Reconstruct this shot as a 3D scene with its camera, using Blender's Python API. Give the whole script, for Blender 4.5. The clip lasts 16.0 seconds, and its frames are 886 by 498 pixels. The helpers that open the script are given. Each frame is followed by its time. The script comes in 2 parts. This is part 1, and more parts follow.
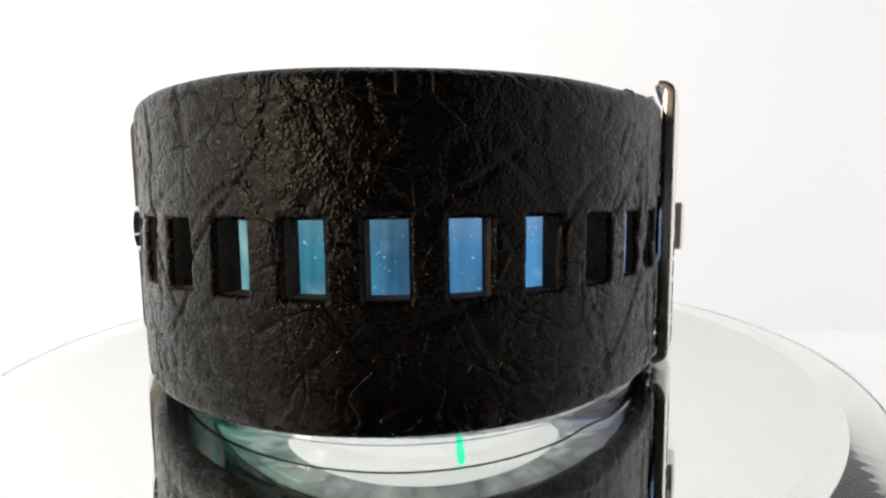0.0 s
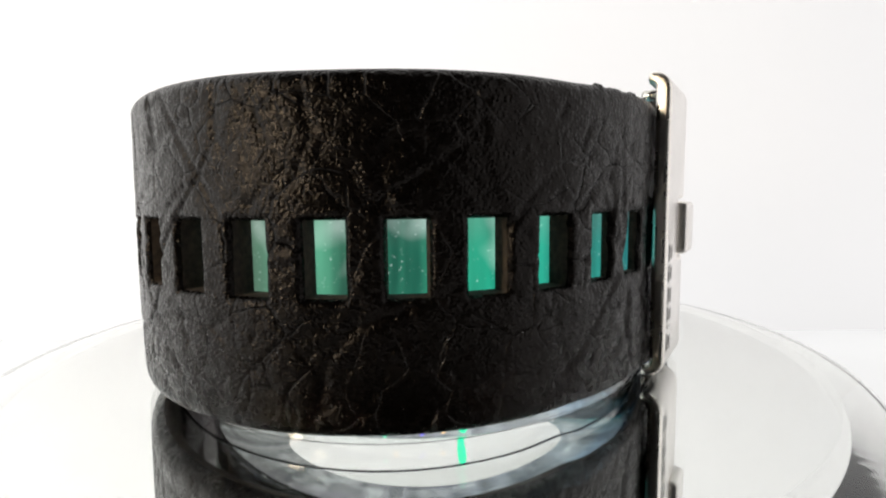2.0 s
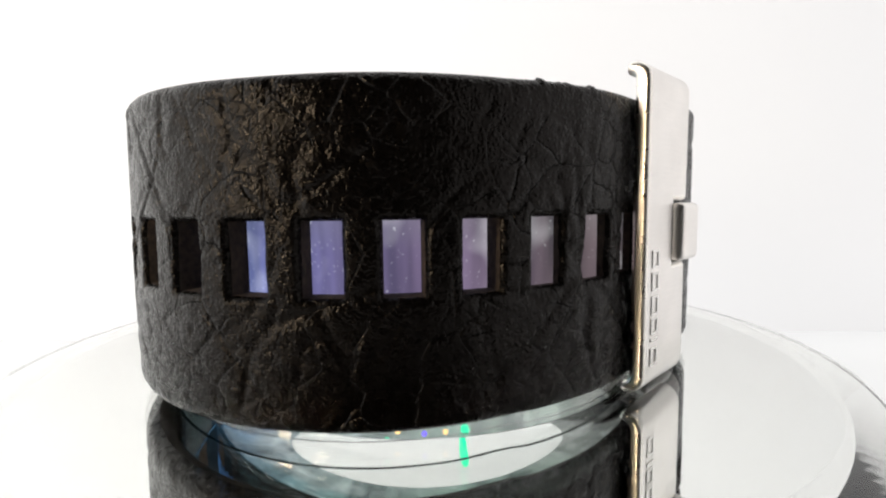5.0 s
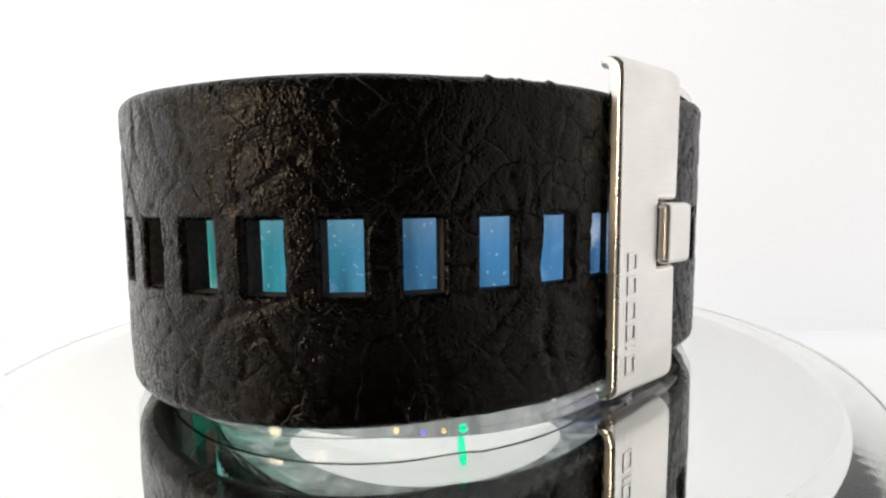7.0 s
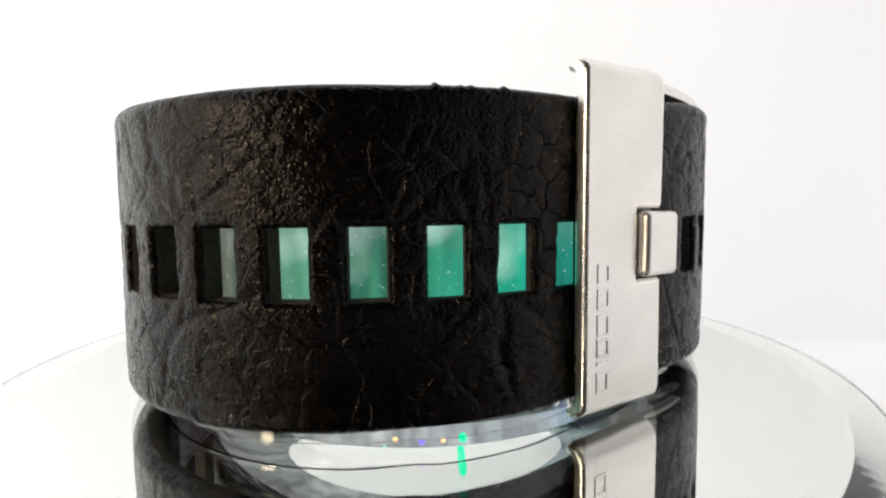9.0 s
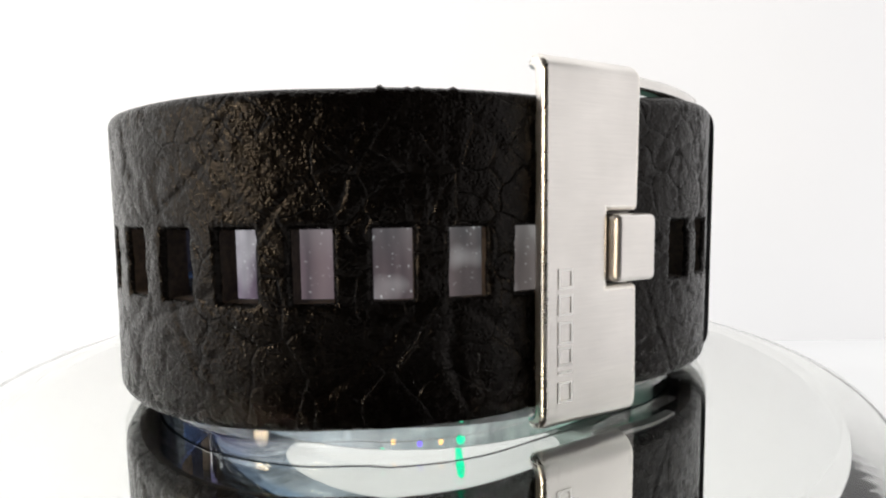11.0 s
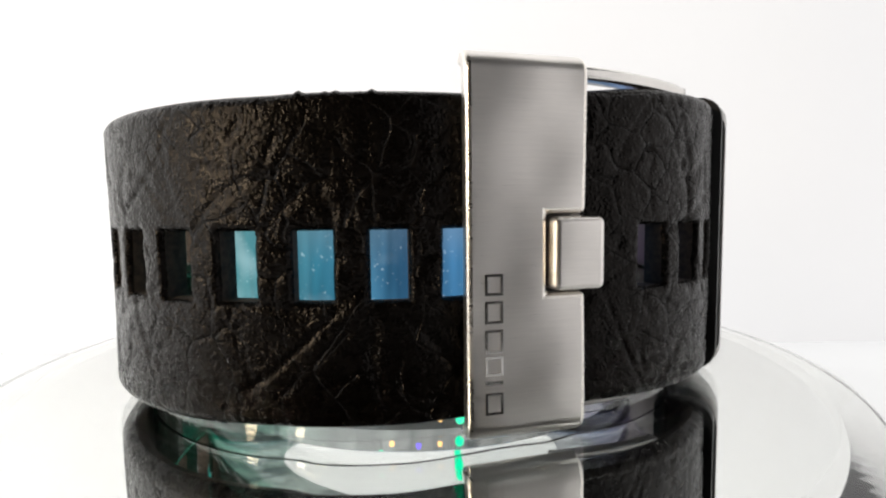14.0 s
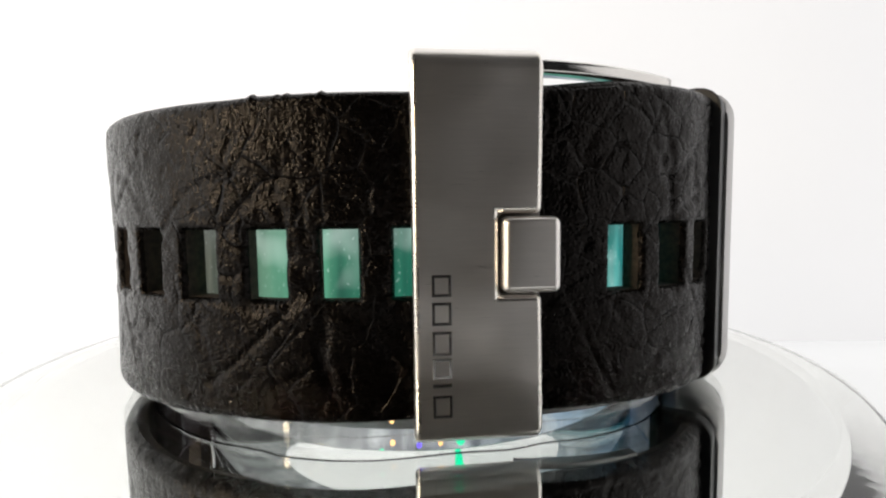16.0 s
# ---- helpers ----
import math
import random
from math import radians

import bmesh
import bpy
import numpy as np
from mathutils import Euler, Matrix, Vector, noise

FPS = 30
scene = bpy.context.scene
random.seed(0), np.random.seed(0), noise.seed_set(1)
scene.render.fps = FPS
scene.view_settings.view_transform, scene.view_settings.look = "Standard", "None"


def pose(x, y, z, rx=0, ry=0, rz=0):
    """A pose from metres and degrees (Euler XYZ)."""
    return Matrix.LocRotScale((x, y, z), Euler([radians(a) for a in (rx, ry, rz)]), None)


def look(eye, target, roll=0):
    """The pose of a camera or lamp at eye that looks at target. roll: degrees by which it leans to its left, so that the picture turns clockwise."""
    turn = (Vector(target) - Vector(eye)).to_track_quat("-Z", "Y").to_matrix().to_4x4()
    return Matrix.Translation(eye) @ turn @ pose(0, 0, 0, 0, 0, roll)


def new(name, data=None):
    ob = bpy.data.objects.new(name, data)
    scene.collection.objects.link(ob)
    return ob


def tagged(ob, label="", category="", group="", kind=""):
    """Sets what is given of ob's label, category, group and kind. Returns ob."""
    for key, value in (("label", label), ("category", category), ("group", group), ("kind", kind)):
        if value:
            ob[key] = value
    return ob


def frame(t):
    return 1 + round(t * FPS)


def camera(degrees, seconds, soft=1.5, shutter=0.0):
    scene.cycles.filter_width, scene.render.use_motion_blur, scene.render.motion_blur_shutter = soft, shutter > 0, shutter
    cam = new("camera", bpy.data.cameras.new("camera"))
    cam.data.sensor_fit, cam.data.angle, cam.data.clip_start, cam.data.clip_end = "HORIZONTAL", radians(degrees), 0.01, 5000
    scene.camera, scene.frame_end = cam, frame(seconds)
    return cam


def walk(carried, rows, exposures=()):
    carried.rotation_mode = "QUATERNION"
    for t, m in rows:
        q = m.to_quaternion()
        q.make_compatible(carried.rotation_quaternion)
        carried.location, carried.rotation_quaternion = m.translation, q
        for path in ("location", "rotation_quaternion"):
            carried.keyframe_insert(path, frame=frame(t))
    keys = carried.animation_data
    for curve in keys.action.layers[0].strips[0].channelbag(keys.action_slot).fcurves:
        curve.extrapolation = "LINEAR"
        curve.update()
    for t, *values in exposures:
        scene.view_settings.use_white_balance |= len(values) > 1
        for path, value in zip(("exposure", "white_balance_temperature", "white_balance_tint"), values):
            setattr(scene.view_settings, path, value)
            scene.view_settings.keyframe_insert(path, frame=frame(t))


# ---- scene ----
U = 0.00053          # metres in one plan unit
EYE = (5.94 * U, -141.0 * U, 39.7 * U)
cam = camera(83.45, 16.0, soft=2.2)
# seconds, turn of the table in degrees (clockwise from above), tilt of the camera below level, its turn to the right
PATH = [
    (0, 0.00, 5.61, 0.00), (0.5, 1.85, 5.39, -0.02), (1, 3.72, 5.27, -0.08), (1.5, 5.52, 5.40, -0.09), (2, 7.35, 5.60, -0.16),
    (2.5, 9.16, 5.44, -0.11), (3, 10.91, 5.88, -0.06), (3.5, 12.68, 5.80, -0.15), (4, 14.28, 5.57, -0.42), (6.5, 23.19, 5.47, -0.31),
    (7, 24.92, 5.57, -0.22), (7.5, 26.78, 5.58, -0.20), (8, 28.55, 5.36, -0.12), (8.5, 30.31, 5.06, -0.11), (9, 31.96, 4.64, -0.15),
    (11.5, 40.91, 4.35, 0.17), (12, 42.83, 4.26, 0.20), (12.5, 44.72, 4.37, 0.17), (13, 46.57, 4.44, 0.27), (13.5, 48.50, 4.44, 0.21),
    (14, 50.30, 4.22, 0.23), (14.5, 52.21, 4.14, 0.24), (15, 54.03, 4.19, 0.25), (15.5, 55.90, 4.14, 0.16), (16, 57.79, 4.31, 0.14)]


def aim(tilt, turn):
    d, w = radians(tilt), radians(turn)
    return look(EYE, (EYE[0] + math.cos(d) * math.sin(w), EYE[1] + math.cos(d) * math.cos(w), EYE[2] - math.sin(d)), -0.7)


walk(cam, [(t, aim(p, w)) for t, a, p, w in PATH])

# ---- light: a white studio tent whose fabric is given its own glow, open towards the dark room behind the camera ----
world = bpy.data.worlds.new("room")
scene.world = world
world.use_nodes = True
world.node_tree.nodes["Background"].inputs[0].default_value = (0.035, 0.035, 0.035, 1)
world.node_tree.nodes["Background"].inputs[1].default_value = 0.6
scene.view_settings.exposure = 0.0


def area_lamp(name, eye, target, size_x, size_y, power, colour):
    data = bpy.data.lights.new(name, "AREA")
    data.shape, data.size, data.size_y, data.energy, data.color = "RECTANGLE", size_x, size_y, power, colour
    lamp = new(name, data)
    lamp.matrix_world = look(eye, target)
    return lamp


# Unseen warm fill lamp at front left, added for the sheen on the leather.
area_lamp("fill_lamp", (-0.15, -0.15, 0.065), (-0.01, -0.03, 0.02), 0.022, 0.08, 0.21, (1.0, 0.80, 0.55))


# ---- materials ----
def material(name):
    m = bpy.data.materials.new(name)
    m.use_nodes = True
    nt = m.node_tree
    return m, nt, nt.nodes["Principled BSDF"]


def node(nt, kind, **values):
    n = nt.nodes.new(kind)
    for k, v in values.items():
        n.inputs[k.replace("_", " ")].default_value = v
    return n


def ramp(nt, source, stops):
    n = nt.nodes.new("ShaderNodeValToRGB")
    while len(n.color_ramp.elements) < len(stops):
        n.color_ramp.elements.new(0.5)
    for e, (p, c) in zip(n.color_ramp.elements, stops):
        e.position, e.color = p, (*c, 1)
    nt.links.new(source, n.inputs[0])
    return n


def math_node(nt, op, a, b=None):
    n = nt.nodes.new("ShaderNodeMath")
    n.operation = op
    for i, v in enumerate((a, b)):
        if v is None:
            continue
        if isinstance(v, (int, float)):
            n.inputs[i].default_value = v
        else:
            nt.links.new(v, n.inputs[i])
    return n.outputs[0]


def bump(nt, bsdf, height, strength, distance):
    b = node(nt, "ShaderNodeBump", Strength=strength, Distance=distance)
    nt.links.new(height, b.inputs["Height"])
    nt.links.new(b.outputs[0], bsdf.inputs["Normal"])


def leather_material():
    m, nt, p = material("black_leather")
    co = nt.nodes.new("ShaderNodeTexCoord").outputs["Object"]
    warp = node(nt, "ShaderNodeTexNoise", Scale=220.0, Detail=1.5)
    nt.links.new(co, warp.inputs["Vector"])
    mix = nt.nodes.new("ShaderNodeMix")
    mix.data_type = "RGBA"
    mix.blend_type = "LINEAR_LIGHT"
    mix.inputs[0].default_value = 0.0012
    nt.links.new(co, mix.inputs[6])
    nt.links.new(warp.outputs["Color"], mix.inputs[7])
    cells = nt.nodes.new("ShaderNodeTexVoronoi")
    cells.feature = "DISTANCE_TO_EDGE"
    cells.inputs["Scale"].default_value = 250
    nt.links.new(mix.outputs[2], cells.inputs["Vector"])
    crease = ramp(nt, cells.outputs["Distance"], [(0.0, (0, 0, 0)), (0.02, (0.75, 0.75, 0.75)), (0.09, (1, 1, 1))])
    minor = nt.nodes.new("ShaderNodeTexVoronoi")
    minor.feature = "DISTANCE_TO_EDGE"
    minor.inputs["Scale"].default_value = 480
    nt.links.new(mix.outputs[2], minor.inputs["Vector"])
    wrinkles = ramp(nt, minor.outputs["Distance"], [(0.0, (0, 0, 0)), (0.06, (1, 1, 1))])
    patch = node(nt, "ShaderNodeTexNoise", Scale=110.0, Detail=2.0)
    nt.links.new(co, patch.inputs["Vector"])
    where = ramp(nt, patch.outputs["Fac"], [(0.36, (0, 0, 0)), (0.55, (1, 1, 1))])
    spots = node(nt, "ShaderNodeTexNoise", Scale=170.0, Detail=2.0)
    nt.links.new(co, spots.inputs["Vector"])
    some = ramp(nt, spots.outputs["Fac"], [(0.5, (0, 0, 0)), (0.62, (1, 1, 1))])
    pebble = nt.nodes.new("ShaderNodeTexVoronoi")
    pebble.inputs["Scale"].default_value = 2600
    nt.links.new(co, pebble.inputs["Vector"])
    fine = node(nt, "ShaderNodeTexNoise", Scale=4200.0, Detail=1.0, Roughness=0.5)
    nt.links.new(co, fine.inputs["Vector"])
    grain = node(nt, "ShaderNodeTexNoise", Scale=1100.0, Detail=2.5, Roughness=0.6)
    nt.links.new(co, grain.inputs["Vector"])
    big = node(nt, "ShaderNodeTexNoise", Scale=70.0, Detail=4.0)
    nt.links.new(co, big.inputs["Vector"])
    tone = ramp(nt, big.outputs["Fac"], [(0.3, (0.0008, 0.0006, 0.0005)), (0.7, (0.0020, 0.0015, 0.0012))])
    nt.links.new(tone.outputs[0], p.inputs["Base Color"])
    rough = ramp(nt, grain.outputs["Fac"], [(0.3, (0.20, 0.20, 0.20)), (0.7, (0.33, 0.33, 0.33))])
    nt.links.new(rough.outputs[0], p.inputs["Roughness"])
    p.inputs["Specular IOR Level"].default_value = 0.125
    p.inputs["Specular Tint"].default_value = (1.0, 0.91, 0.85, 1)
    deep = math_node(nt, "MULTIPLY", math_node(nt, "MULTIPLY", crease.outputs[0], where.outputs[0]), 0.55)
    shallow = math_node(nt, "MULTIPLY", math_node(nt, "MULTIPLY", wrinkles.outputs[0], some.outputs[0]), 0.10)
    small = math_node(nt, "ADD", math_node(nt, "MULTIPLY", grain.outputs["Fac"], 0.15), math_node(nt, "MULTIPLY", fine.outputs["Fac"], 0.22))
    domes = ramp(nt, pebble.outputs["Distance"], [(0.05, (1, 1, 1)), (0.6, (0, 0, 0))])
    small = math_node(nt, "ADD", small, math_node(nt, "MULTIPLY", domes.outputs[0], 0.17))
    bump(nt, p, math_node(nt, "ADD", math_node(nt, "ADD", deep, shallow), small), 1.0, 0.00026)
    return m


def lining_material():
    m, nt, p = material("leather_lining")
    co = nt.nodes.new("ShaderNodeTexCoord").outputs["Object"]
    n = node(nt, "ShaderNodeTexNoise", Scale=1800.0, Detail=5.0)
    nt.links.new(co, n.inputs["Vector"])
    nt.links.new(ramp(nt, n.outputs["Fac"], [(0.3, (0.012, 0.008, 0.006)), (0.7, (0.060, 0.040, 0.028))]).outputs[0], p.inputs["Base Color"])
    p.inputs["Roughness"].default_value = 0.8
    bump(nt, p, n.outputs["Fac"], 0.6, 0.0002)
    return m


def steel_material(name, base, rough, brushed=True):
    m, nt, p = material(name)
    p.inputs["Metallic"].default_value = 1.0
    co = nt.nodes.new("ShaderNodeTexCoord").outputs["Object"]
    mp = node(nt, "ShaderNodeMapping", Scale=(1, 1, 60 if brushed else 1))
    nt.links.new(co, mp.inputs["Vector"])
    n = node(nt, "ShaderNodeTexNoise", Scale=260.0, Detail=5.0, Roughness=0.65)
    nt.links.new(mp.outputs[0], n.inputs["Vector"])
    b = node(nt, "ShaderNodeTexNoise", Scale=150.0, Detail=3.0)
    nt.links.new(co, b.inputs["Vector"])
    nt.links.new(ramp(nt, b.outputs["Fac"], [(0.3, tuple(0.88 * c for c in base)), (0.7, base)]).outputs[0], p.inputs["Base Color"])
    r = ramp(nt, n.outputs["Fac"], [(0.25, (rough - 0.06,) * 3), (0.75, (rough + 0.08,) * 3)])
    nt.links.new(r.outputs[0], p.inputs["Roughness"])
    if brushed:
        wave = node(nt, "ShaderNodeTexNoise", Scale=75.0, Detail=1.0)
        nt.links.new(co, wave.inputs["Vector"])
        uneven = math_node(nt, "ADD", math_node(nt, "MULTIPLY", n.outputs["Fac"], 0.003), wave.outputs["Fac"])
        bump(nt, p, uneven, 1.0, 0.0012)
        streak = nt.nodes.new("ShaderNodeMix")
        streak.data_type, streak.blend_type = "RGBA", "MULTIPLY"
        streak.inputs[0].default_value = 1.0
        nt.links.new(p.inputs["Base Color"].links[0].from_socket, streak.inputs[6])
        nt.links.new(ramp(nt, n.outputs["Fac"], [(0.3, (0.9, 0.9, 0.9)), (0.65, (1, 1, 1))]).outputs[0], streak.inputs[7])
        nt.links.new(streak.outputs[2], p.inputs["Base Color"])
    return m


def plain(name, colour, rough, metal=0.0):
    m, nt, p = material(name)
    co = nt.nodes.new("ShaderNodeTexCoord").outputs["Object"]
    n = node(nt, "ShaderNodeTexNoise", Scale=300.0, Detail=4.0)
    nt.links.new(co, n.inputs["Vector"])
    nt.links.new(ramp(nt, n.outputs["Fac"], [(0.3, tuple(0.9 * c for c in colour)), (0.7, colour)]).outputs[0], p.inputs["Base Color"])
    p.inputs["Roughness"].default_value, p.inputs["Metallic"].default_value = rough, metal
    return m


def clear_material(name, colour, rough=0.0, ior=1.47):
    m, nt, p = material(name)
    p.inputs["Base Color"].default_value = (*colour, 1)
    p.inputs["Transmission Weight"].default_value = 1.0
    p.inputs["Roughness"].default_value = rough
    p.inputs["IOR"].default_value = ior
    return m


def glow(name, colour, strength):
    m, nt, p = material(name)
    p.inputs["Base Color"].default_value = (0.03, 0.03, 0.03, 1)
    p.inputs["Emission Color"].default_value = (*colour, 1)
    p.inputs["Emission Strength"].default_value = strength
    return m


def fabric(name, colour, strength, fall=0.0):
    """White tent fabric given its own glow in place of lamps behind it."""
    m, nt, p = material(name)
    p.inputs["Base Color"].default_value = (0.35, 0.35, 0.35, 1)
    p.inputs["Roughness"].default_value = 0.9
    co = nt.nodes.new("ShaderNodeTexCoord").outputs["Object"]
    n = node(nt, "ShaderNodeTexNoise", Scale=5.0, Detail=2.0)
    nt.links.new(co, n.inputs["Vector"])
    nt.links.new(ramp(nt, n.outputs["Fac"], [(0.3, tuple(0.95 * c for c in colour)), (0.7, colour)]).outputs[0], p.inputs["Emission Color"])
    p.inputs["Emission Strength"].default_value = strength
    if fall:  # the glow is painted to fade towards one end
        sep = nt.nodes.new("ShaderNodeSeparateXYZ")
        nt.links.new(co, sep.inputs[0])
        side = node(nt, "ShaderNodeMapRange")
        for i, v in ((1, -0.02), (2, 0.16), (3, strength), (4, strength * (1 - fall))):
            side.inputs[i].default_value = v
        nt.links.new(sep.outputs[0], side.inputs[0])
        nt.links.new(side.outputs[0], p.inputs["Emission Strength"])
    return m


def srgb(r, g, b):
    return tuple((c / 255 / 12.92) if c < 10 else ((c / 255 + 0.055) / 1.055) ** 2.4 for c in (r, g, b))


def hue_drum_material(name, paleness):
    """Hue painted once round an added glowing drum; a higher second argument is paler."""
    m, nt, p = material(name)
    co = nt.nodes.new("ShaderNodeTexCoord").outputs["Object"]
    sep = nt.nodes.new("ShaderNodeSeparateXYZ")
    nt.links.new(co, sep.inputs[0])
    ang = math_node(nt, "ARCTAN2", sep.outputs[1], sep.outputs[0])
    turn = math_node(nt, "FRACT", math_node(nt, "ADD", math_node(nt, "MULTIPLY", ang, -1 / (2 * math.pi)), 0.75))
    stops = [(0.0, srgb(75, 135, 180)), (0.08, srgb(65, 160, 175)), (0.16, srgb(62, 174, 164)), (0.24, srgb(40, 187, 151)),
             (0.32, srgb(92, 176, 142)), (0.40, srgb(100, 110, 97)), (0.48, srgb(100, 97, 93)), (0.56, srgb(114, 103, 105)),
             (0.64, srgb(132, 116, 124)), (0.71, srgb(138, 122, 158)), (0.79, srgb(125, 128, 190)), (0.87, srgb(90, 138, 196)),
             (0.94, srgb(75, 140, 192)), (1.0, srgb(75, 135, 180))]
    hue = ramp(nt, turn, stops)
    # Streaks, specks and pale patches of reflected light are painted into the glow.
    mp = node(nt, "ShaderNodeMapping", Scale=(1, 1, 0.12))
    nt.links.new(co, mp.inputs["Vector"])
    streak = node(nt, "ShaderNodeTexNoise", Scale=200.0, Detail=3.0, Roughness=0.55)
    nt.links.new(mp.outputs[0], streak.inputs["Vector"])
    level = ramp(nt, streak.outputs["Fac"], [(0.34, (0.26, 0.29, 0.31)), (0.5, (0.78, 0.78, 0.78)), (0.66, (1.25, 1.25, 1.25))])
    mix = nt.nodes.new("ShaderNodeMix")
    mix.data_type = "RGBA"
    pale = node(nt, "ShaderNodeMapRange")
    for i, v in ((1, 31 * U), (2, 39 * U), (3, paleness), (4, min(1.0, paleness + 0.28))):
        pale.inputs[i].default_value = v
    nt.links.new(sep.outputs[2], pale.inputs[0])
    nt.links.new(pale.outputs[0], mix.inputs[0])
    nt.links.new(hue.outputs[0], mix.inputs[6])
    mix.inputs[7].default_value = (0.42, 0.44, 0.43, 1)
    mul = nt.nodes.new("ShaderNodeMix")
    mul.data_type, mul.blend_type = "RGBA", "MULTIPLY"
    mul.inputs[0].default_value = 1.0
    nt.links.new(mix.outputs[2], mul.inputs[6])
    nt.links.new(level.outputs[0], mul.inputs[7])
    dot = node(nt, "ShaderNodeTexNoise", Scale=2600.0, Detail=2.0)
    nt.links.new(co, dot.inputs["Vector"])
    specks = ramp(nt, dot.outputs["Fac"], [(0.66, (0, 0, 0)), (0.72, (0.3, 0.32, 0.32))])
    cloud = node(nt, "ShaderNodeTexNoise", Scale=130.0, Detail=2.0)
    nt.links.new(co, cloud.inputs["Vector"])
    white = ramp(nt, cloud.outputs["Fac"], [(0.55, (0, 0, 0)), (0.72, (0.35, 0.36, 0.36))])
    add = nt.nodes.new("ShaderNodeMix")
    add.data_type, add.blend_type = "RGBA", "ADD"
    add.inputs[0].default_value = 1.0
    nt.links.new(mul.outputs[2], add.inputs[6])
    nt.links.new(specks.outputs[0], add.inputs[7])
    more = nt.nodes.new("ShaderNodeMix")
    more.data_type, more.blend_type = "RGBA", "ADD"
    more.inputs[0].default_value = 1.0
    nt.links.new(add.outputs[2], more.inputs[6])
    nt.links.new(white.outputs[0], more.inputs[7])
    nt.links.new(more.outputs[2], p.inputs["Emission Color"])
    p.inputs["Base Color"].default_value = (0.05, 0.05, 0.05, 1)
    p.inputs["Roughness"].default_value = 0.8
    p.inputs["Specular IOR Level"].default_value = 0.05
    p.inputs["Emission Strength"].default_value = 0.84 + 0.2 * paleness
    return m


LEATHER, LINING = leather_material(), lining_material()
STEEL = steel_material("brushed_steel", (0.86, 0.825, 0.79), 0.32)
SATIN = steel_material("satin_steel", (0.40, 0.39, 0.38), 0.38)
RIM = steel_material("rounded_rim_steel", (0.90, 0.86, 0.80), 0.27, brushed=False)
POLISHED = steel_material("polished_steel", (0.75, 0.73, 0.70), 0.14, brushed=False)
ENGRAVED = plain("engraved_groove", (0.16, 0.15, 0.14), 0.5, 1.0)
BLACK = plain("black_rubber", (0.012, 0.012, 0.013), 0.45)
ACRYLIC = clear_material("clear_acrylic", (0.965, 0.985, 0.98))
MIRROR, _, mirror_bsdf = material("mirror")
mirror_bsdf.inputs["Base Color"].default_value = (0.90, 0.915, 0.90, 1)
mirror_bsdf.inputs["Metallic"].default_value = 1.0
mirror_bsdf.inputs["Roughness"].default_value = 0.012
GLASS_PLATE = clear_material("plate_glass", (0.992, 0.997, 0.993), 0.0, 1.52)
WHITE = plain("white_plastic", (0.78, 0.78, 0.77), 0.4)
DRUM, DRUM_INNER = hue_drum_material('hue_drum', 0.0), hue_drum_material('pale_inner_glow', 0.5)


# ---- mesh helpers ----
def part(name, bm, mat, parent=None, label="", smooth=True):
    mesh = bpy.data.meshes.new(name)
    bmesh.ops.recalc_face_normals(bm, faces=bm.faces[:])
    bm.to_mesh(mesh)
    bm.free()
    for poly in mesh.polygons:
        poly.use_smooth = smooth
    for one in (mat if isinstance(mat, (list, tuple)) else [mat]):
        mesh.materials.append(one)
    ob = new(name, mesh)
    if parent:
        ob.parent = parent
    if label:
        tagged(ob, label)
    return ob


def sharp_shade(ob, degrees=35):
    ob.data.set_sharp_from_angle(angle=radians(degrees))
    mod = ob.modifiers.new("normals", "WEIGHTED_NORMAL")
    mod.keep_sharp, mod.weight = True, 100
    return ob


def lathe(profile, steps=160):
    """Profile of (radius, z) in plan units, turned about the z axis."""
    bm = bmesh.new()
    rings = []
    for r, z in profile:
        if r == 0:
            rings.append([bm.verts.new((0, 0, z * U))])
        else:
            rings.append([bm.verts.new((r * U * math.cos(2 * math.pi * i / steps), r * U * math.sin(2 * math.pi * i / steps), z * U)) for i in range(steps)])
    for a, b in zip(rings, rings[1:]):
        for i in range(steps):
            j = (i + 1) % steps
            vs = [a[i % len(a)], a[j % len(a)], b[j % len(b)], b[i % len(b)]]
            vs = list(dict.fromkeys(vs))
            if len(vs) > 2:
                bm.faces.new(vs)
    return bm


def box(sx, sy, sz, bevel=0.0, at=None, segments=3):
    bm = bmesh.new()
    bmesh.ops.create_cube(bm, size=1.0)
    bmesh.ops.scale(bm, vec=(sx * U, sy * U, sz * U), verts=bm.verts)
    if bevel:
        bmesh.ops.bevel(bm, geom=bm.edges[:], offset=bevel * U, segments=segments, profile=0.5, affect="EDGES")
    if at is not None:
        bm.transform(at)
    return bm


def place(x, y, z, rz=0):
    return pose(x * U, y * U, z * U, 0, 0, rz)


# ---- the tent, the table ----
def sheet(name, corners, mat, label, thick=0.004):
    """A flat panel from four corners, with thickness away from the middle of the tent."""
    bm = bmesh.new()
    vs = [bm.verts.new(c) for c in corners]
    bm.faces.new(vs)
    bmesh.ops.subdivide_edges(bm, edges=bm.edges[:], cuts=6, use_grid_fill=True)
    ob = part(name, bm, mat, None, label)
    tagged(ob, category=name.split("_")[0], kind="structure")
    mod = ob.modifiers.new("thickness", "SOLIDIFY")
    mod.thickness, mod.offset = thick, 0
    return ob


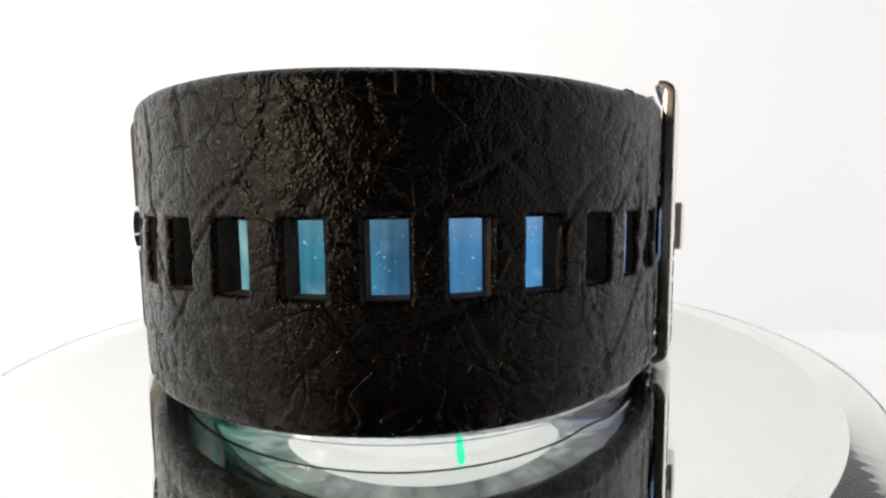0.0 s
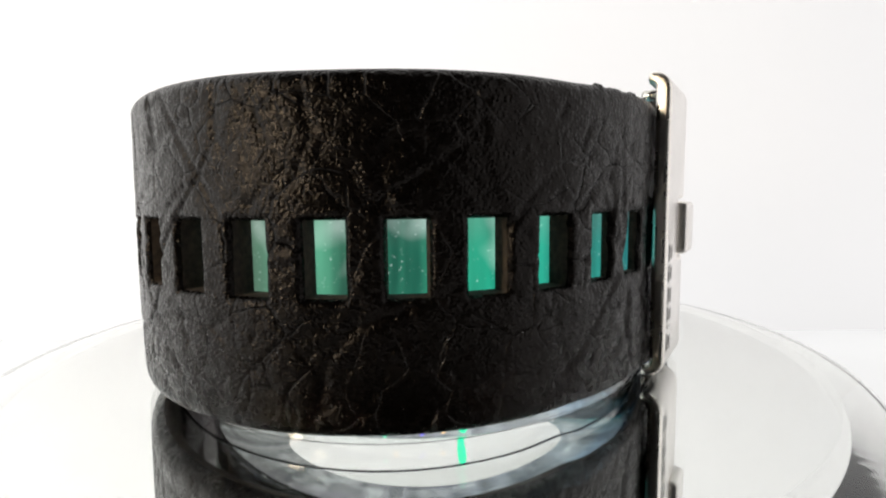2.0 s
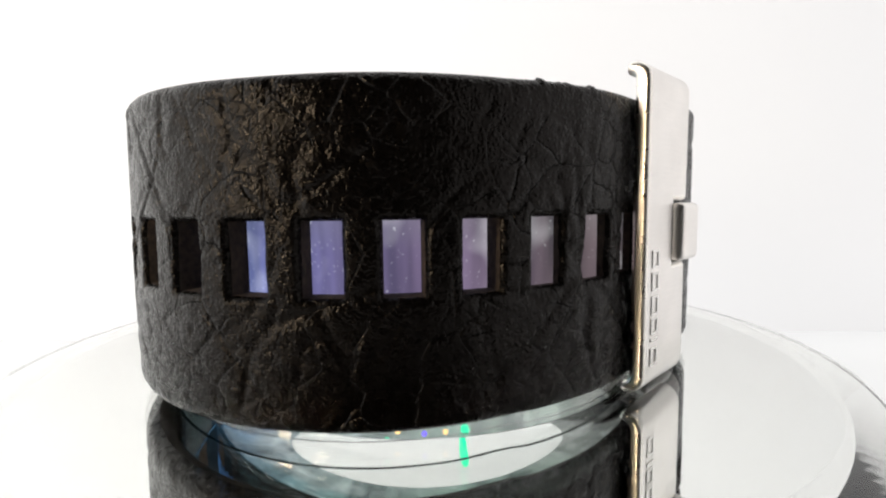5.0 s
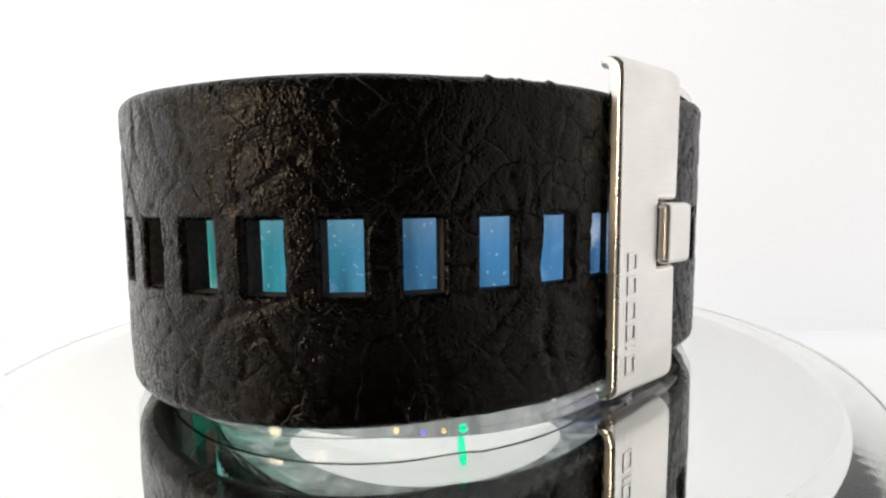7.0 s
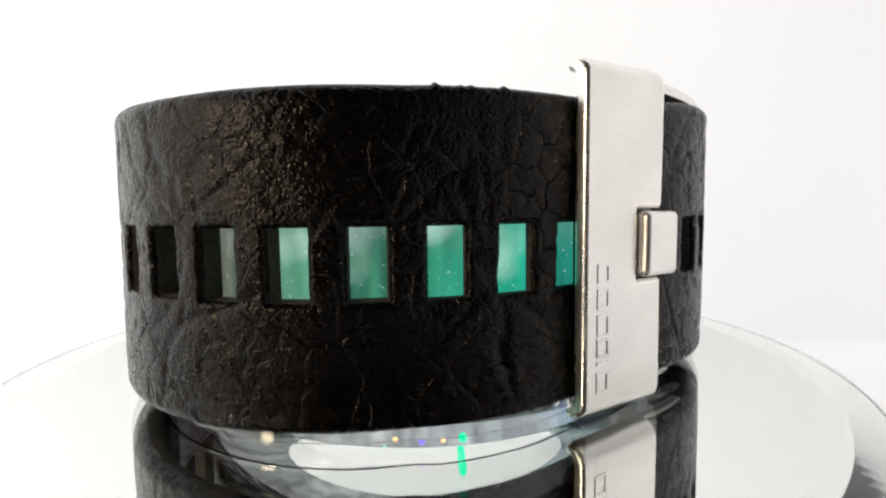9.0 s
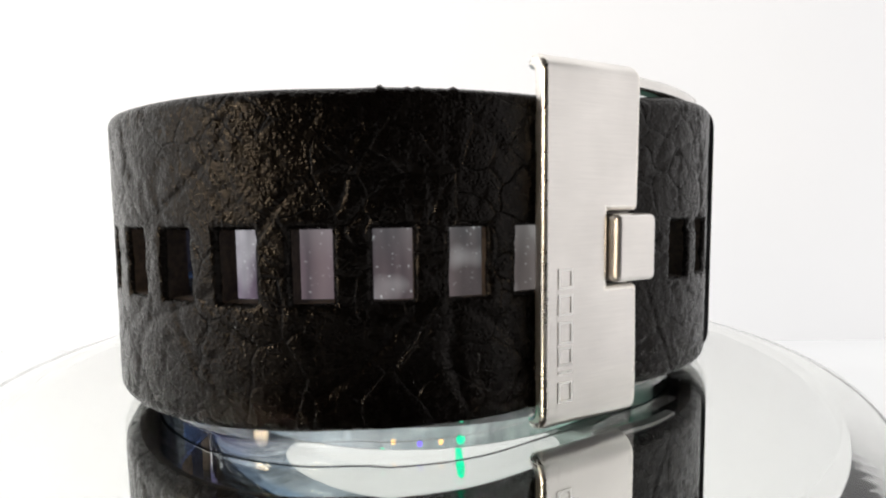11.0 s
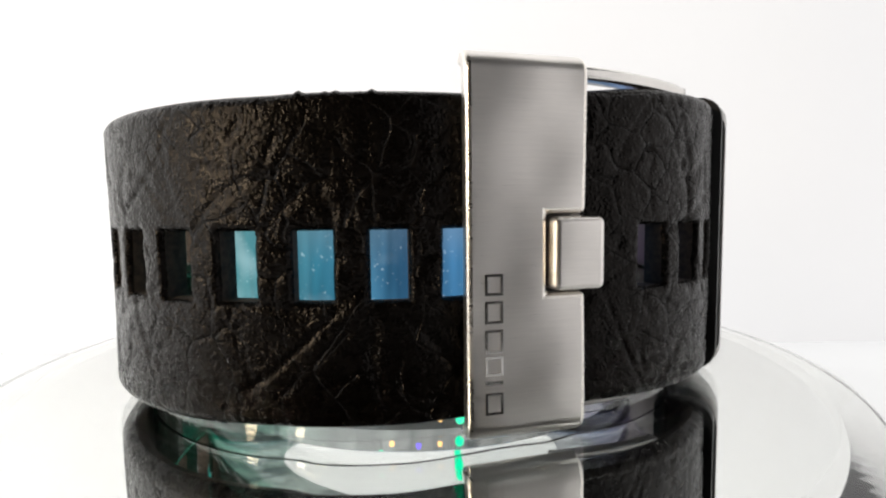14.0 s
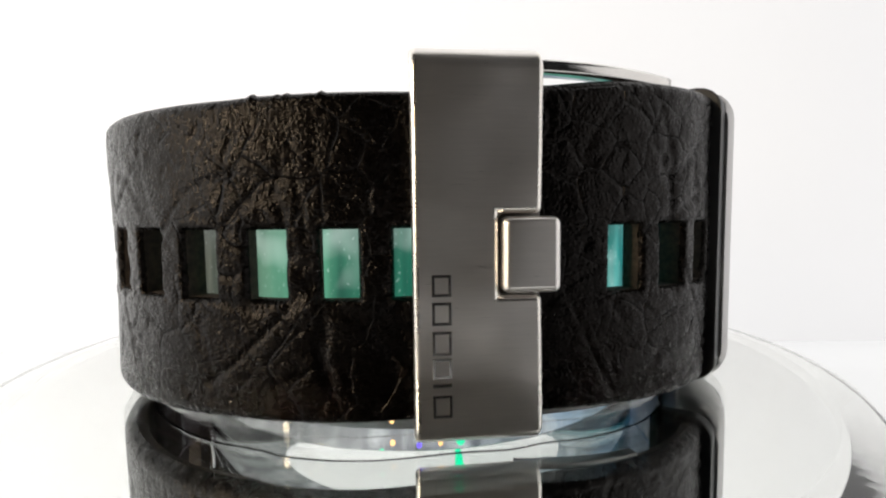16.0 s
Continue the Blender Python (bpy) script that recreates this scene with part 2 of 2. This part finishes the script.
TX, TB, TF, TT, TZ = 0.19, 0.12, -0.10, 0.20, -0.034
# All five sheets, the floor too, are given a glow in place of lamps.
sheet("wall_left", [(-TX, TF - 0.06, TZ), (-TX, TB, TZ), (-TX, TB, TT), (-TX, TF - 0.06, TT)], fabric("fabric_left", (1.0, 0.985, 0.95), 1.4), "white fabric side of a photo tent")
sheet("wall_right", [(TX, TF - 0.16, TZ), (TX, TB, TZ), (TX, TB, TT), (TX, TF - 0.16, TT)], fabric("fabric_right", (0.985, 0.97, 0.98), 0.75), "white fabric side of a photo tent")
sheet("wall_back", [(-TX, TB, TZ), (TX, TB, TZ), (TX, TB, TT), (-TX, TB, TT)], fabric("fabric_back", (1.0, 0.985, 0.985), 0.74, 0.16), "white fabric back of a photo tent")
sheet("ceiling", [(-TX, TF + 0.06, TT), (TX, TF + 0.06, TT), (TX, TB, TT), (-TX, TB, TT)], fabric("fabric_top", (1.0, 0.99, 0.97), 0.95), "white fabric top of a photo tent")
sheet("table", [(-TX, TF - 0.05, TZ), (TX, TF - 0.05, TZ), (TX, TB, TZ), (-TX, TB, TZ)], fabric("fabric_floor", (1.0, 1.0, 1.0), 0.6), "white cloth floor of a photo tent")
bm = box(1.0 / U, 0.02 / U, 0.7 / U)
bm.transform(pose(0, -0.62, 0.15))
tagged(part("wall_room", bm, plain("room_wall", (0.14, 0.135, 0.13), 0.8)), "dark wall of the room before the tent", "wall", kind="structure")

# ---- the mirrored turntable ----
RD, GLASS = 101.8, 1.8       # rim of the glass, height of its upper face
BACK = GLASS - 5.6           # its silvered back
turntable = tagged(new("turntable"), "round silver mirror turntable with a ground glass edge", "turntable")
part("glass", lathe([(0, GLASS), (RD - 7.2, GLASS), (RD - 0.2, GLASS - 1.2), (RD, GLASS - 1.35), (RD, BACK), (0, BACK)], 220), GLASS_PLATE, turntable, "clear plate glass with a bevelled rim", smooth=False)
part("mirror", lathe([(0, BACK - 0.06), (RD - 0.1, BACK - 0.06), (RD - 0.1, BACK - 0.5), (0, BACK - 0.5)], 220), MIRROR, turntable, "silvered back of the glass", smooth=False)
part("foot", lathe([(0, -4.4), (60, -4.4), (62, -6.3), (62, -60), (66, -63.6), (0, -63.6)]), WHITE, turntable, "white plastic foot")

bm = bmesh.new()
for k in range(34):
    r, a, size = random.uniform(52, 70), radians(random.uniform(-75, 35)), random.uniform(0.05, 0.12)
    bmesh.ops.create_icosphere(bm, subdivisions=1, radius=size * U, matrix=place(r * math.cos(a), r * math.sin(a), GLASS + size * 0.4))
tagged(part("dust", bm, WHITE, turntable, "white dust specks on the mirror"), kind="stuff")

# ---- plan of the strap ----
def smooth_curve(knots, grid, width=4.0):
    xs, ys = zip(*knots)
    dense = np.arange(xs[0] - 30, xs[-1] + 30, 0.5)
    v = np.interp(dense, xs, ys)
    k = np.exp(-0.5 * (np.arange(-40, 41) * 0.5 / width) ** 2)
    v = np.convolve(np.pad(v, 40, mode="edge"), k / k.sum(), "valid")
    return np.interp(grid, dense, v)


OUTER = [(-165, 67.5), (-150, 67.7), (-136, 69.3), (-121, 71.3), (-113, 72.1), (-100, 73.1), (-90, 73.1), (-80.5, 72.2), (-70.8, 70.6), (-61.1, 68.2),
         (-51.1, 65.2), (-41.2, 64.0), (-33, 62.2), (-25.4, 60.8), (-19.4, 61.2), (-11.4, 63.6), (-1.4, 67.2), (6.6, 69.8), (15.6, 72.2), (25, 72.8)]
FOOT = [(-165, 4.25), (-110, 4.65), (-90, 5.05), (-60, 5.25), (-8, 5.4), (26, 5.0)]
TOP = [(-165, 59.2), (-110, 58.8), (-90, 57.9), (-60, 58.2), (-40, 58.5), (-20, 59.0), (0, 61.6), (26, 62.2)]
ANG = np.arange(-164, 23.01, 0.05)
RAD = smooth_curve(OUTER, ANG)
PX, PY = RAD * np.cos(np.radians(ANG)), RAD * np.sin(np.radians(ANG))
ARC = np.concatenate([[0], np.cumsum(np.hypot(np.diff(PX), np.diff(PY)))])
NX, NY = np.gradient(PY), -np.gradient(PX)
NX, NY = NX / np.hypot(NX, NY), NY / np.hypot(NX, NY)
THICK = 4.8
SLIM = [(-165, THICK), (-57, THICK), (-54, 2.6), (-14, 2.6), (-9, THICK), (26, THICK)]   # the tongue under the buckle is thinner
WIN_W, WIN_Z0, WIN_Z1 = 6.3, 25.8, 37.1
WINDOWS = [float(np.interp(a, ANG, ARC)) for a in (-152.0, -141.5, -131.2, -121.1, -111.1, -101.2, -91.5, -81.9, -72.3, -62.5, -52.2, -41.6, -30.8, 1.3, 10.2, 18.5)]


def strap_mesh():
    cols = set(np.linspace(0, ARC[-1], 560).round(4))
    for s in WINDOWS:
        cols = {c for c in cols if abs(c - (s - WIN_W / 2)) > 0.3 and abs(c - (s + WIN_W / 2)) > 0.3}
        cols |= {round(s - WIN_W / 2, 4), round(s + WIN_W / 2, 4)}
    cols = np.array(sorted(cols))
    # rows run from foot to top; the middle rows carry the punched windows
    low, mid, high = np.linspace(0, 1, 46)[:-1], np.linspace(0, 1, 22), np.linspace(0, 1, 44)[1:]
    ca = np.interp(cols, ARC, ANG)
    foot, top = smooth_curve(FOOT, ca), smooth_curve(TOP, ca)
    ragged = np.where((ca > -54) & (ca < -42), 0.85, 0.0)
    top = top + ragged * np.array([max(0.0, noise.noise(Vector((c * 0.7, 3.0, 0)))) * (1.0 + 1.2 * noise.noise(Vector((c * 2.1, 9.0, 0)))) for c in cols])
    cx, cy, nx, ny = (np.interp(ca, ANG, v) for v in (PX, PY, NX, NY))
    slim = smooth_curve(SLIM, ca, 1.5)
    bm = bmesh.new()
    skins = []
    for side in (0, 1):
        grid = []
        for i in range(len(cols)):
            edge = min(2.4, slim[i] / 2)
            zs = np.concatenate([foot[i] + (WIN_Z0 - foot[i]) * low, WIN_Z0 + (WIN_Z1 - WIN_Z0) * mid, WIN_Z1 + (top[i] - WIN_Z1) * high])
            line = []
            for z in zs:
                d = min(z - foot[i], top[i] - z)
                inset = edge - math.sqrt(max(edge * edge - max(edge - d, 0) ** 2, 0)) if d < edge else 0
                if side == 0:
                    p = Vector((cx[i], cy[i], z)) * 0.09
                    fold = abs(noise.noise(p * 1.1 + Vector((3, 1, 7)))) + abs(noise.noise(p * 2.6)) * 0.5
                    w = 0.7 * noise.noise(p * 0.25) - 3.0 * max(0.0, 0.15 - fold)
                    w += 0.12 * noise.noise(p * 6)
                    u, v = cols[i] + 0.55 * z, z - 0.75 * cols[i]
                    for q in (Vector((u * 0.030, v * 0.075, 1.7)), Vector((u * 0.075 + 5, v * 0.022, 8.3))):
                        w -= 0.7 * math.exp(-(noise.noise(q) / 0.055) ** 2) * max(0.0, 0.5 + noise.noise(p * 0.3 + Vector((9, 9, 9))) * 1.6)
                    w *= min(1.0, 0.15 + d / 3.5)
                    near = min(abs(cols[i] - s) for s in WINDOWS) - WIN_W / 2
                    rim = max(near, 0, WIN_Z0 - z, z - WIN_Z1)
                    depth = inset - w * 0.7 + 0.9 * max(0.0, 1 - rim / 0.9) ** 2
                else:
                    depth = slim[i] - inset
                line.append(bm.verts.new(((cx[i] - depth * nx[i]) * U, (cy[i] - depth * ny[i]) * U, z * U)))
            grid.append(line)
        skins.append(grid)
    nrow = len(low) + len(mid) + len(high)
    r0, r1 = len(low), len(low) + len(mid) - 1
    mids = (cols[:-1] + cols[1:]) / 2
    inwin = [min(abs(m - s) for s in WINDOWS) < WIN_W / 2 for m in mids]

    def solid(i, j):
        return 0 <= i < len(cols) - 1 and 0 <= j < nrow - 1 and not (inwin[i] and r0 <= j < r1)

    faces = []
    for i in range(len(cols) - 1):
        for j in range(nrow - 1):
            if not solid(i, j):
                continue
            for side in (0, 1):
                g = skins[side]
                faces.append((bm.faces.new((g[i][j], g[i + 1][j], g[i + 1][j + 1], g[i][j + 1])), side))
            for di, dj, a, b in ((-1, 0, (i, j), (i, j + 1)), (1, 0, (i + 1, j), (i + 1, j + 1)), (0, -1, (i, j), (i + 1, j)), (0, 1, (i, j + 1), (i + 1, j + 1))):
                if not solid(i + di, j + dj):
                    o, n = skins
                    faces.append((bm.faces.new((o[a[0]][a[1]], o[b[0]][b[1]], n[b[0]][b[1]], n[a[0]][a[1]])), 1))
    for f, side in faces:
        f.material_index = side
    return bm


watch = tagged(new("wristwatch"), "black leather cuff wristwatch with steel buckle standing on its edge", "watch")
strap = part("strap", strap_mesh(), (LEATHER, LINING), watch, "creased black leather strap with a row of rectangular slots")
strap.data.set_sharp_from_angle(angle=radians(50))

# ---- the buckle: a plate whose ends fold back over the strap's edges, a push button, two rails of the clasp ----
BX, BY, BA = 60.5, -24.2, -26.2        # middle of the plate's face and the way it looks
plate_frame = place(BX, BY, 0, BA + 90)  # x along the plate, -y outwards
W, Z0, Z1 = 20.8, 2.0, 65.0
NOTCH_X, NOTCH_Z0, NOTCH_Z1 = W / 2 - 7.2, 26.4, 39.3


def plate_mesh(thick=3.0, bend=3.6, reach=4.6):
    """A thick plate with a notch for the button; its top and foot bend back over the strap's edges."""
    outer, inner = [], []
    tight = bend - thick * 0.75

    def bent(zc, sign):
        line = [((1 - math.cos(q * math.pi / 12)), sign * math.sin(q * math.pi / 12)) for q in range(7)]
        o = [(bend * c, zc + bend * s_) for c, s_ in line] + [(reach, zc + sign * bend)]
        i = [(thick + tight * c, zc + tight * s_) for c, s_ in line] + [(reach, zc + sign * tight)]
        return o, i

    top_o, top_i = bent(Z1 - bend, 1)
    low_o, low_i = bent(Z0 + bend, -1)
    rows = [NOTCH_Z0 - 9, NOTCH_Z0, NOTCH_Z1, NOTCH_Z1 + 9]
    outer = low_o[::-1] + [(0.0, z) for z in rows] + top_o
    inner = low_i[::-1] + [(thick, z) for z in rows] + top_i
    xs = [-W / 2, -W / 4, 0.0, NOTCH_X, W / 2]
    cut = outer.index((0.0, NOTCH_Z0))
    bm = bmesh.new()

    def waist(x, z):
        return x - 0.45 * max(0.0, 1 - abs(z - 32.8) / 22.0) if x > W / 4 else x

    skins = [[[bm.verts.new((waist(x, z) * U, y * U, z * U)) for x in xs] for y, z in line] for line in (outer, inner)]
    last = len(outer) - 1

    def solid(j, i):
        return 0 <= j < last and 0 <= i < len(xs) - 1 and not (j == cut and i == len(xs) - 2)

    for j in range(last):
        for i in range(len(xs) - 1):
            if not solid(j, i):
                continue
            for g in skins:
                bm.faces.new((g[j][i], g[j][i + 1], g[j + 1][i + 1], g[j + 1][i]))
            for dj, di, p, q in ((0, -1, (j, i), (j + 1, i)), (0, 1, (j, i + 1), (j + 1, i + 1)), (-1, 0, (j, i), (j, i + 1)), (1, 0, (j + 1, i), (j + 1, i + 1))):
                if not solid(j + dj, i + di):
                    o, n = skins
                    bm.faces.new((o[p[0]][p[1]], o[q[0]][q[1]], n[q[0]][q[1]], n[p[0]][p[1]]))
    bmesh.ops.recalc_face_normals(bm, faces=bm.faces[:])
    rims = [e for e in bm.edges if len(e.link_faces) == 2 and e.calc_face_angle(0) > 1.0]
    rounded = bmesh.ops.bevel(bm, geom=rims, offset=0.95 * U, segments=5, profile=0.5, affect="EDGES", clamp_overlap=False)
    for f in rounded["faces"]:
        f.material_index = 1
    bm.transform(plate_frame)
    return bm


buckle = sharp_shade(part("buckle", plate_mesh(), (STEEL, RIM), watch, "brushed steel buckle plate with bent ends"), 40)
button = box(9.2, 4.6, 11.9, 1.2, plate_frame @ place(8.1, 0.4, 32.85), 4)
sharp_shade(part("push_button", button, STEEL, buckle, "rounded brushed steel push button"), 60)
part("button_well", box(7.6, 1.0, 14.6, 0.2, plate_frame @ place(6.7, 3.2, 32.8), 2), ENGRAVED, buckle, "dark well round the push button")


def emblem(z, h, solid=False):
    """One raised outline of the maker's row of marks, kept as a plain shape."""
    bm = bmesh.new()
    w, t = 3.0, 0.42
    bars = [(0, 0, w, h)] if solid else [(0, h / 2 - t / 2, w, t), (0, t / 2 - h / 2, w, t), (w / 2 - t / 2, 0, t, h - 2 * t), (t / 2 - w / 2, 0, t, h - 2 * t)]
    for x, dz, sx, sz in bars:
        geo = bmesh.ops.create_cube(bm, size=1.0)
        for v in geo["verts"]:
            v.co = Vector((v.co.x * sx * U + (x - 6.0) * U, v.co.y * 0.3 * U - 0.02 * U, v.co.z * sz * U + (z + dz) * U))
    bm.transform(plate_frame)
    return bm


for z, h, solid in ((9.0, 3.6, False), (12.4, 0.6, True), (15.1, 3.2, False), (19.1, 3.8, False), (23.8, 3.6, False), (28.2, 3.4, False)):
    part("emblem_bar", emblem(z, h, solid), POLISHED, buckle, smooth=False)


def along(a0, a1, depth, z_of, wide, high, steps=28, bevel=0.7):
    """A bar swept along the strap's plan between two angles."""
    bm = bmesh.new()
    rings = []
    for k in range(steps + 1):
        a = a0 + (a1 - a0) * k / steps
        x, y, nx, ny = (float(np.interp(a, ANG, v)) for v in (PX, PY, NX, NY))
        z, ring = z_of(k / steps), []
        for q in range(12):
            c, s_ = math.cos(2 * math.pi * (q + 0.5) / 12), math.sin(2 * math.pi * (q + 0.5) / 12)
            c, s_ = math.copysign(abs(c) ** 0.45, c), math.copysign(abs(s_) ** 0.45, s_)
            d = depth + c * wide / 2
            ring.append(bm.verts.new(((x - d * nx) * U, (y - d * ny) * U, (z + s_ * high / 2) * U)))
        rings.append(ring)
    for a, b in zip(rings, rings[1:]):
        for q in range(12):
            bm.faces.new((a[q], a[(q + 1) % 12], b[(q + 1) % 12], b[q]))
    bm.faces.new(rings[0])
    bm.faces.new(rings[-1])
    return bm


part("clasp_rail", along(-15, 11, 4.0, lambda k: 63.6 - 1.6 * k ** 1.3, 4.0, 2.4), POLISHED, buckle, "curved polished rail of the folding clasp")
part("clasp_rail", along(-15, 6, 4.0, lambda k: 4.4 + 1.2 * k, 2.4, 1.3), SATIN, buckle, "curved polished rail of the folding clasp")

# ---- the case, at the back of the cuff ----


def shell(a0, a1, r_in, r_first, r_last, z0, z1, corner, bulge=0.0, edge=2.0, steps=90):
    """A curved body between two angles; edge rounds its long rims, corner its ends; it may bulge a little after its start."""
    bm = bmesh.new()
    rings = []
    for k in range(steps + 1):
        u = k / steps
        a = radians(a0 + (a1 - a0) * u)
        e = min(u, 1 - u) * abs(a1 - a0) / 57.3 * r_first
        pull = corner - math.sqrt(max(corner ** 2 - max(corner - e, 0) ** 2, 0)) if e < corner else 0
        lo, hi = z0 + pull, z1 - pull
        r_out = r_first + (r_last - r_first) * u + bulge * math.sin(min(1.0, u * 12) * math.pi / 2)
        arc = [(math.sin(q * math.pi / 10), 1 - math.cos(q * math.pi / 10)) for q in range(6)]
        line = [(r_in, lo + 1.5), (r_in + 1, lo)] + [(r_out - edge + edge * x, lo + edge * y) for x, y in arc]
        line += [(r_out - edge + edge * x, hi - edge * y) for x, y in reversed(arc)] + [(r_in + 1, hi), (r_in, hi - 1.5)]
        rings.append([bm.verts.new((r * math.cos(a) * U, r * math.sin(a) * U, z * U)) for r, z in line])
    n = len(rings[0])
    for a, b in zip(rings, rings[1:]):
        for q in range(n):
            bm.faces.new((a[q], a[(q + 1) % n], b[(q + 1) % n], b[q]))
    bm.faces.new(rings[0])
    bm.faces.new(rings[-1])
    return bm


case = sharp_shade(part("case", shell(26.0, 194, 66, 75.2, 70.0, 3.8, 63.6, 2.0, 2.2, 4.5), SATIN, watch, "curved steel watch case"), 60)
sharp_shade(part("end_link", shell(23.1, 25.9, 62, 74.2, 74.6, 4.0, 63.8, 0.5, 0.0, 4.5, 12), BLACK, case, "black rubber end piece"), 60)
sharp_shade(part("bezel", shell(42, 150, 73.5, 78.2, 74.4, 6.5, 60.5, 3.0, 0.0, 2.0), BLACK, case, "black rim of the case"), 60)
bm = bmesh.new()
bmesh.ops.create_cone(bm, cap_ends=True, segments=28, radius1=6.2 * U, radius2=5.8 * U, depth=5 * U)
bm.transform(pose(-66.2 * U, -17.2 * U, 33.8 * U, 0, 90, 15))
sharp_shade(part("crown", bm, POLISHED, case, "ribbed polished crown"), 40)

# ---- the clear block inside the strap and an added glowing drum in its middle ----
block = tagged(new("acrylic_block"), "clear acrylic ring standing on the mirror inside the strap", "display block")


def clear_ring(z0, z1, wall=0.6, steps=120):
    """A clear ring that follows the inside of the strap, chamfered at foot and top."""
    bm = bmesh.new()
    outline = []
    for k in range(steps):
        a = -180 + 360 * k / steps
        outline.append((a, (float(np.interp(a, ANG, RAD)) - float(smooth_curve(SLIM, a, 1.5)) - 0.6) if ANG[0] < a < ANG[-1] else 64.0))
    radii = np.array([r for a, r in outline])
    wide = np.exp(-0.5 * (np.arange(-8, 9) / 3.0) ** 2)
    soft = np.convolve(np.concatenate([radii[-8:], radii, radii[:8]]), wide / wide.sum(), "valid")
    radii = np.minimum(soft, radii)
    rings = []
    for shrink, z in ((0, z0), (0, z1 - 1.2), (0.7, z1), (wall, z1), (wall, z0)):
        rings.append([bm.verts.new(((r - shrink) * math.cos(radians(a)) * U, (r - shrink) * math.sin(radians(a)) * U, z * U)) for (a, _), r in zip(outline, radii)])
    for a, b in zip(rings, rings[1:] + rings[:1]):
        for i in range(steps):
            j = (i + 1) % steps
            bm.faces.new((a[i], a[j], b[j], b[i]))
    return bm


sharp_shade(part("ring", clear_ring(GLASS - 0.03, 24.0), ACRYLIC, block, "clear acrylic ring"), 30)
# Added drum; its painted hues stand in for coloured light in the clear ring.
lamp = tagged(new("hue_drum"), "added glowing drum of many hues turning inside the clear ring", "lamp")
part("glow_tube", lathe([(56.0, 20.5), (56.6, 20.5), (56.6, 59.4), (56.0, 59.4), (56.0, 20.5)], 120), DRUM, lamp, "glowing tube of changing hue")
part("inner_glow_tube", lathe([(55.2, 20.5), (55.9, 20.5), (55.9, 59.3), (55.2, 59.3), (55.2, 20.5)], 120), DRUM_INNER, lamp, "paler glowing inside of the tube")
part("base", lathe([(56.1, GLASS + 0.02), (56.5, GLASS + 0.02), (56.5, 20.4), (56.1, 20.4), (56.1, GLASS + 0.02)], 120), ACRYLIC, lamp, "clear acrylic tube added to hold up the drum")

# ---- small glowing beads on made-up rods, placed to fit lights in the camera's view ----
bead_group = tagged(new("led_beads"), "tiny orange, violet and green glowing beads on added rods", "light")
for x, zs, size, colour, power in ((-5.8, (4.6, 6.6), 0.45, (0.05, 0.8, 0.45), 2.0), (-3.7, (3.0, 6.0), 0.5, (1.0, 0.55, 0.18), 3.0),
                                   (1.3, (3.4, 5.6), 0.55, (0.16, 0.10, 1.0), 2.0), (5.3, (3.2, 5.5), 0.5, (1.0, 0.55, 0.18), 2.5),
                                   (9.0, (3.0, 6.3, 9.8), 0.9, (0.0, 0.7, 0.34), 2.0)):
    y = -math.sqrt(50.9 ** 2 - x * x)
    rod = part("rod", box(0.24, 0.24, zs[-1] - GLASS - 0.1, 0.0, place(x, y, (zs[-1] + GLASS) / 2 + 0.05)), ACRYLIC, bead_group, smooth=False)
    shine = glow("led_glow", colour, power)
    for z in zs:
        bm = bmesh.new()
        bmesh.ops.create_icosphere(bm, subdivisions=2, radius=size * U)
        bm.transform(place(x, y, z))
        part("light", bm, shine, rod)


def motions():
    rows = [(t, pose(0, 0, 0, 0, 0, -a)) for t, a, p, w in PATH]
    for thing in (watch, turntable, block):
        walk(thing, rows)
    # Turning the added drum stands in for light that changes colour.
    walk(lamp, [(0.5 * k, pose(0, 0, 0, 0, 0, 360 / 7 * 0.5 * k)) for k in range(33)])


motions()
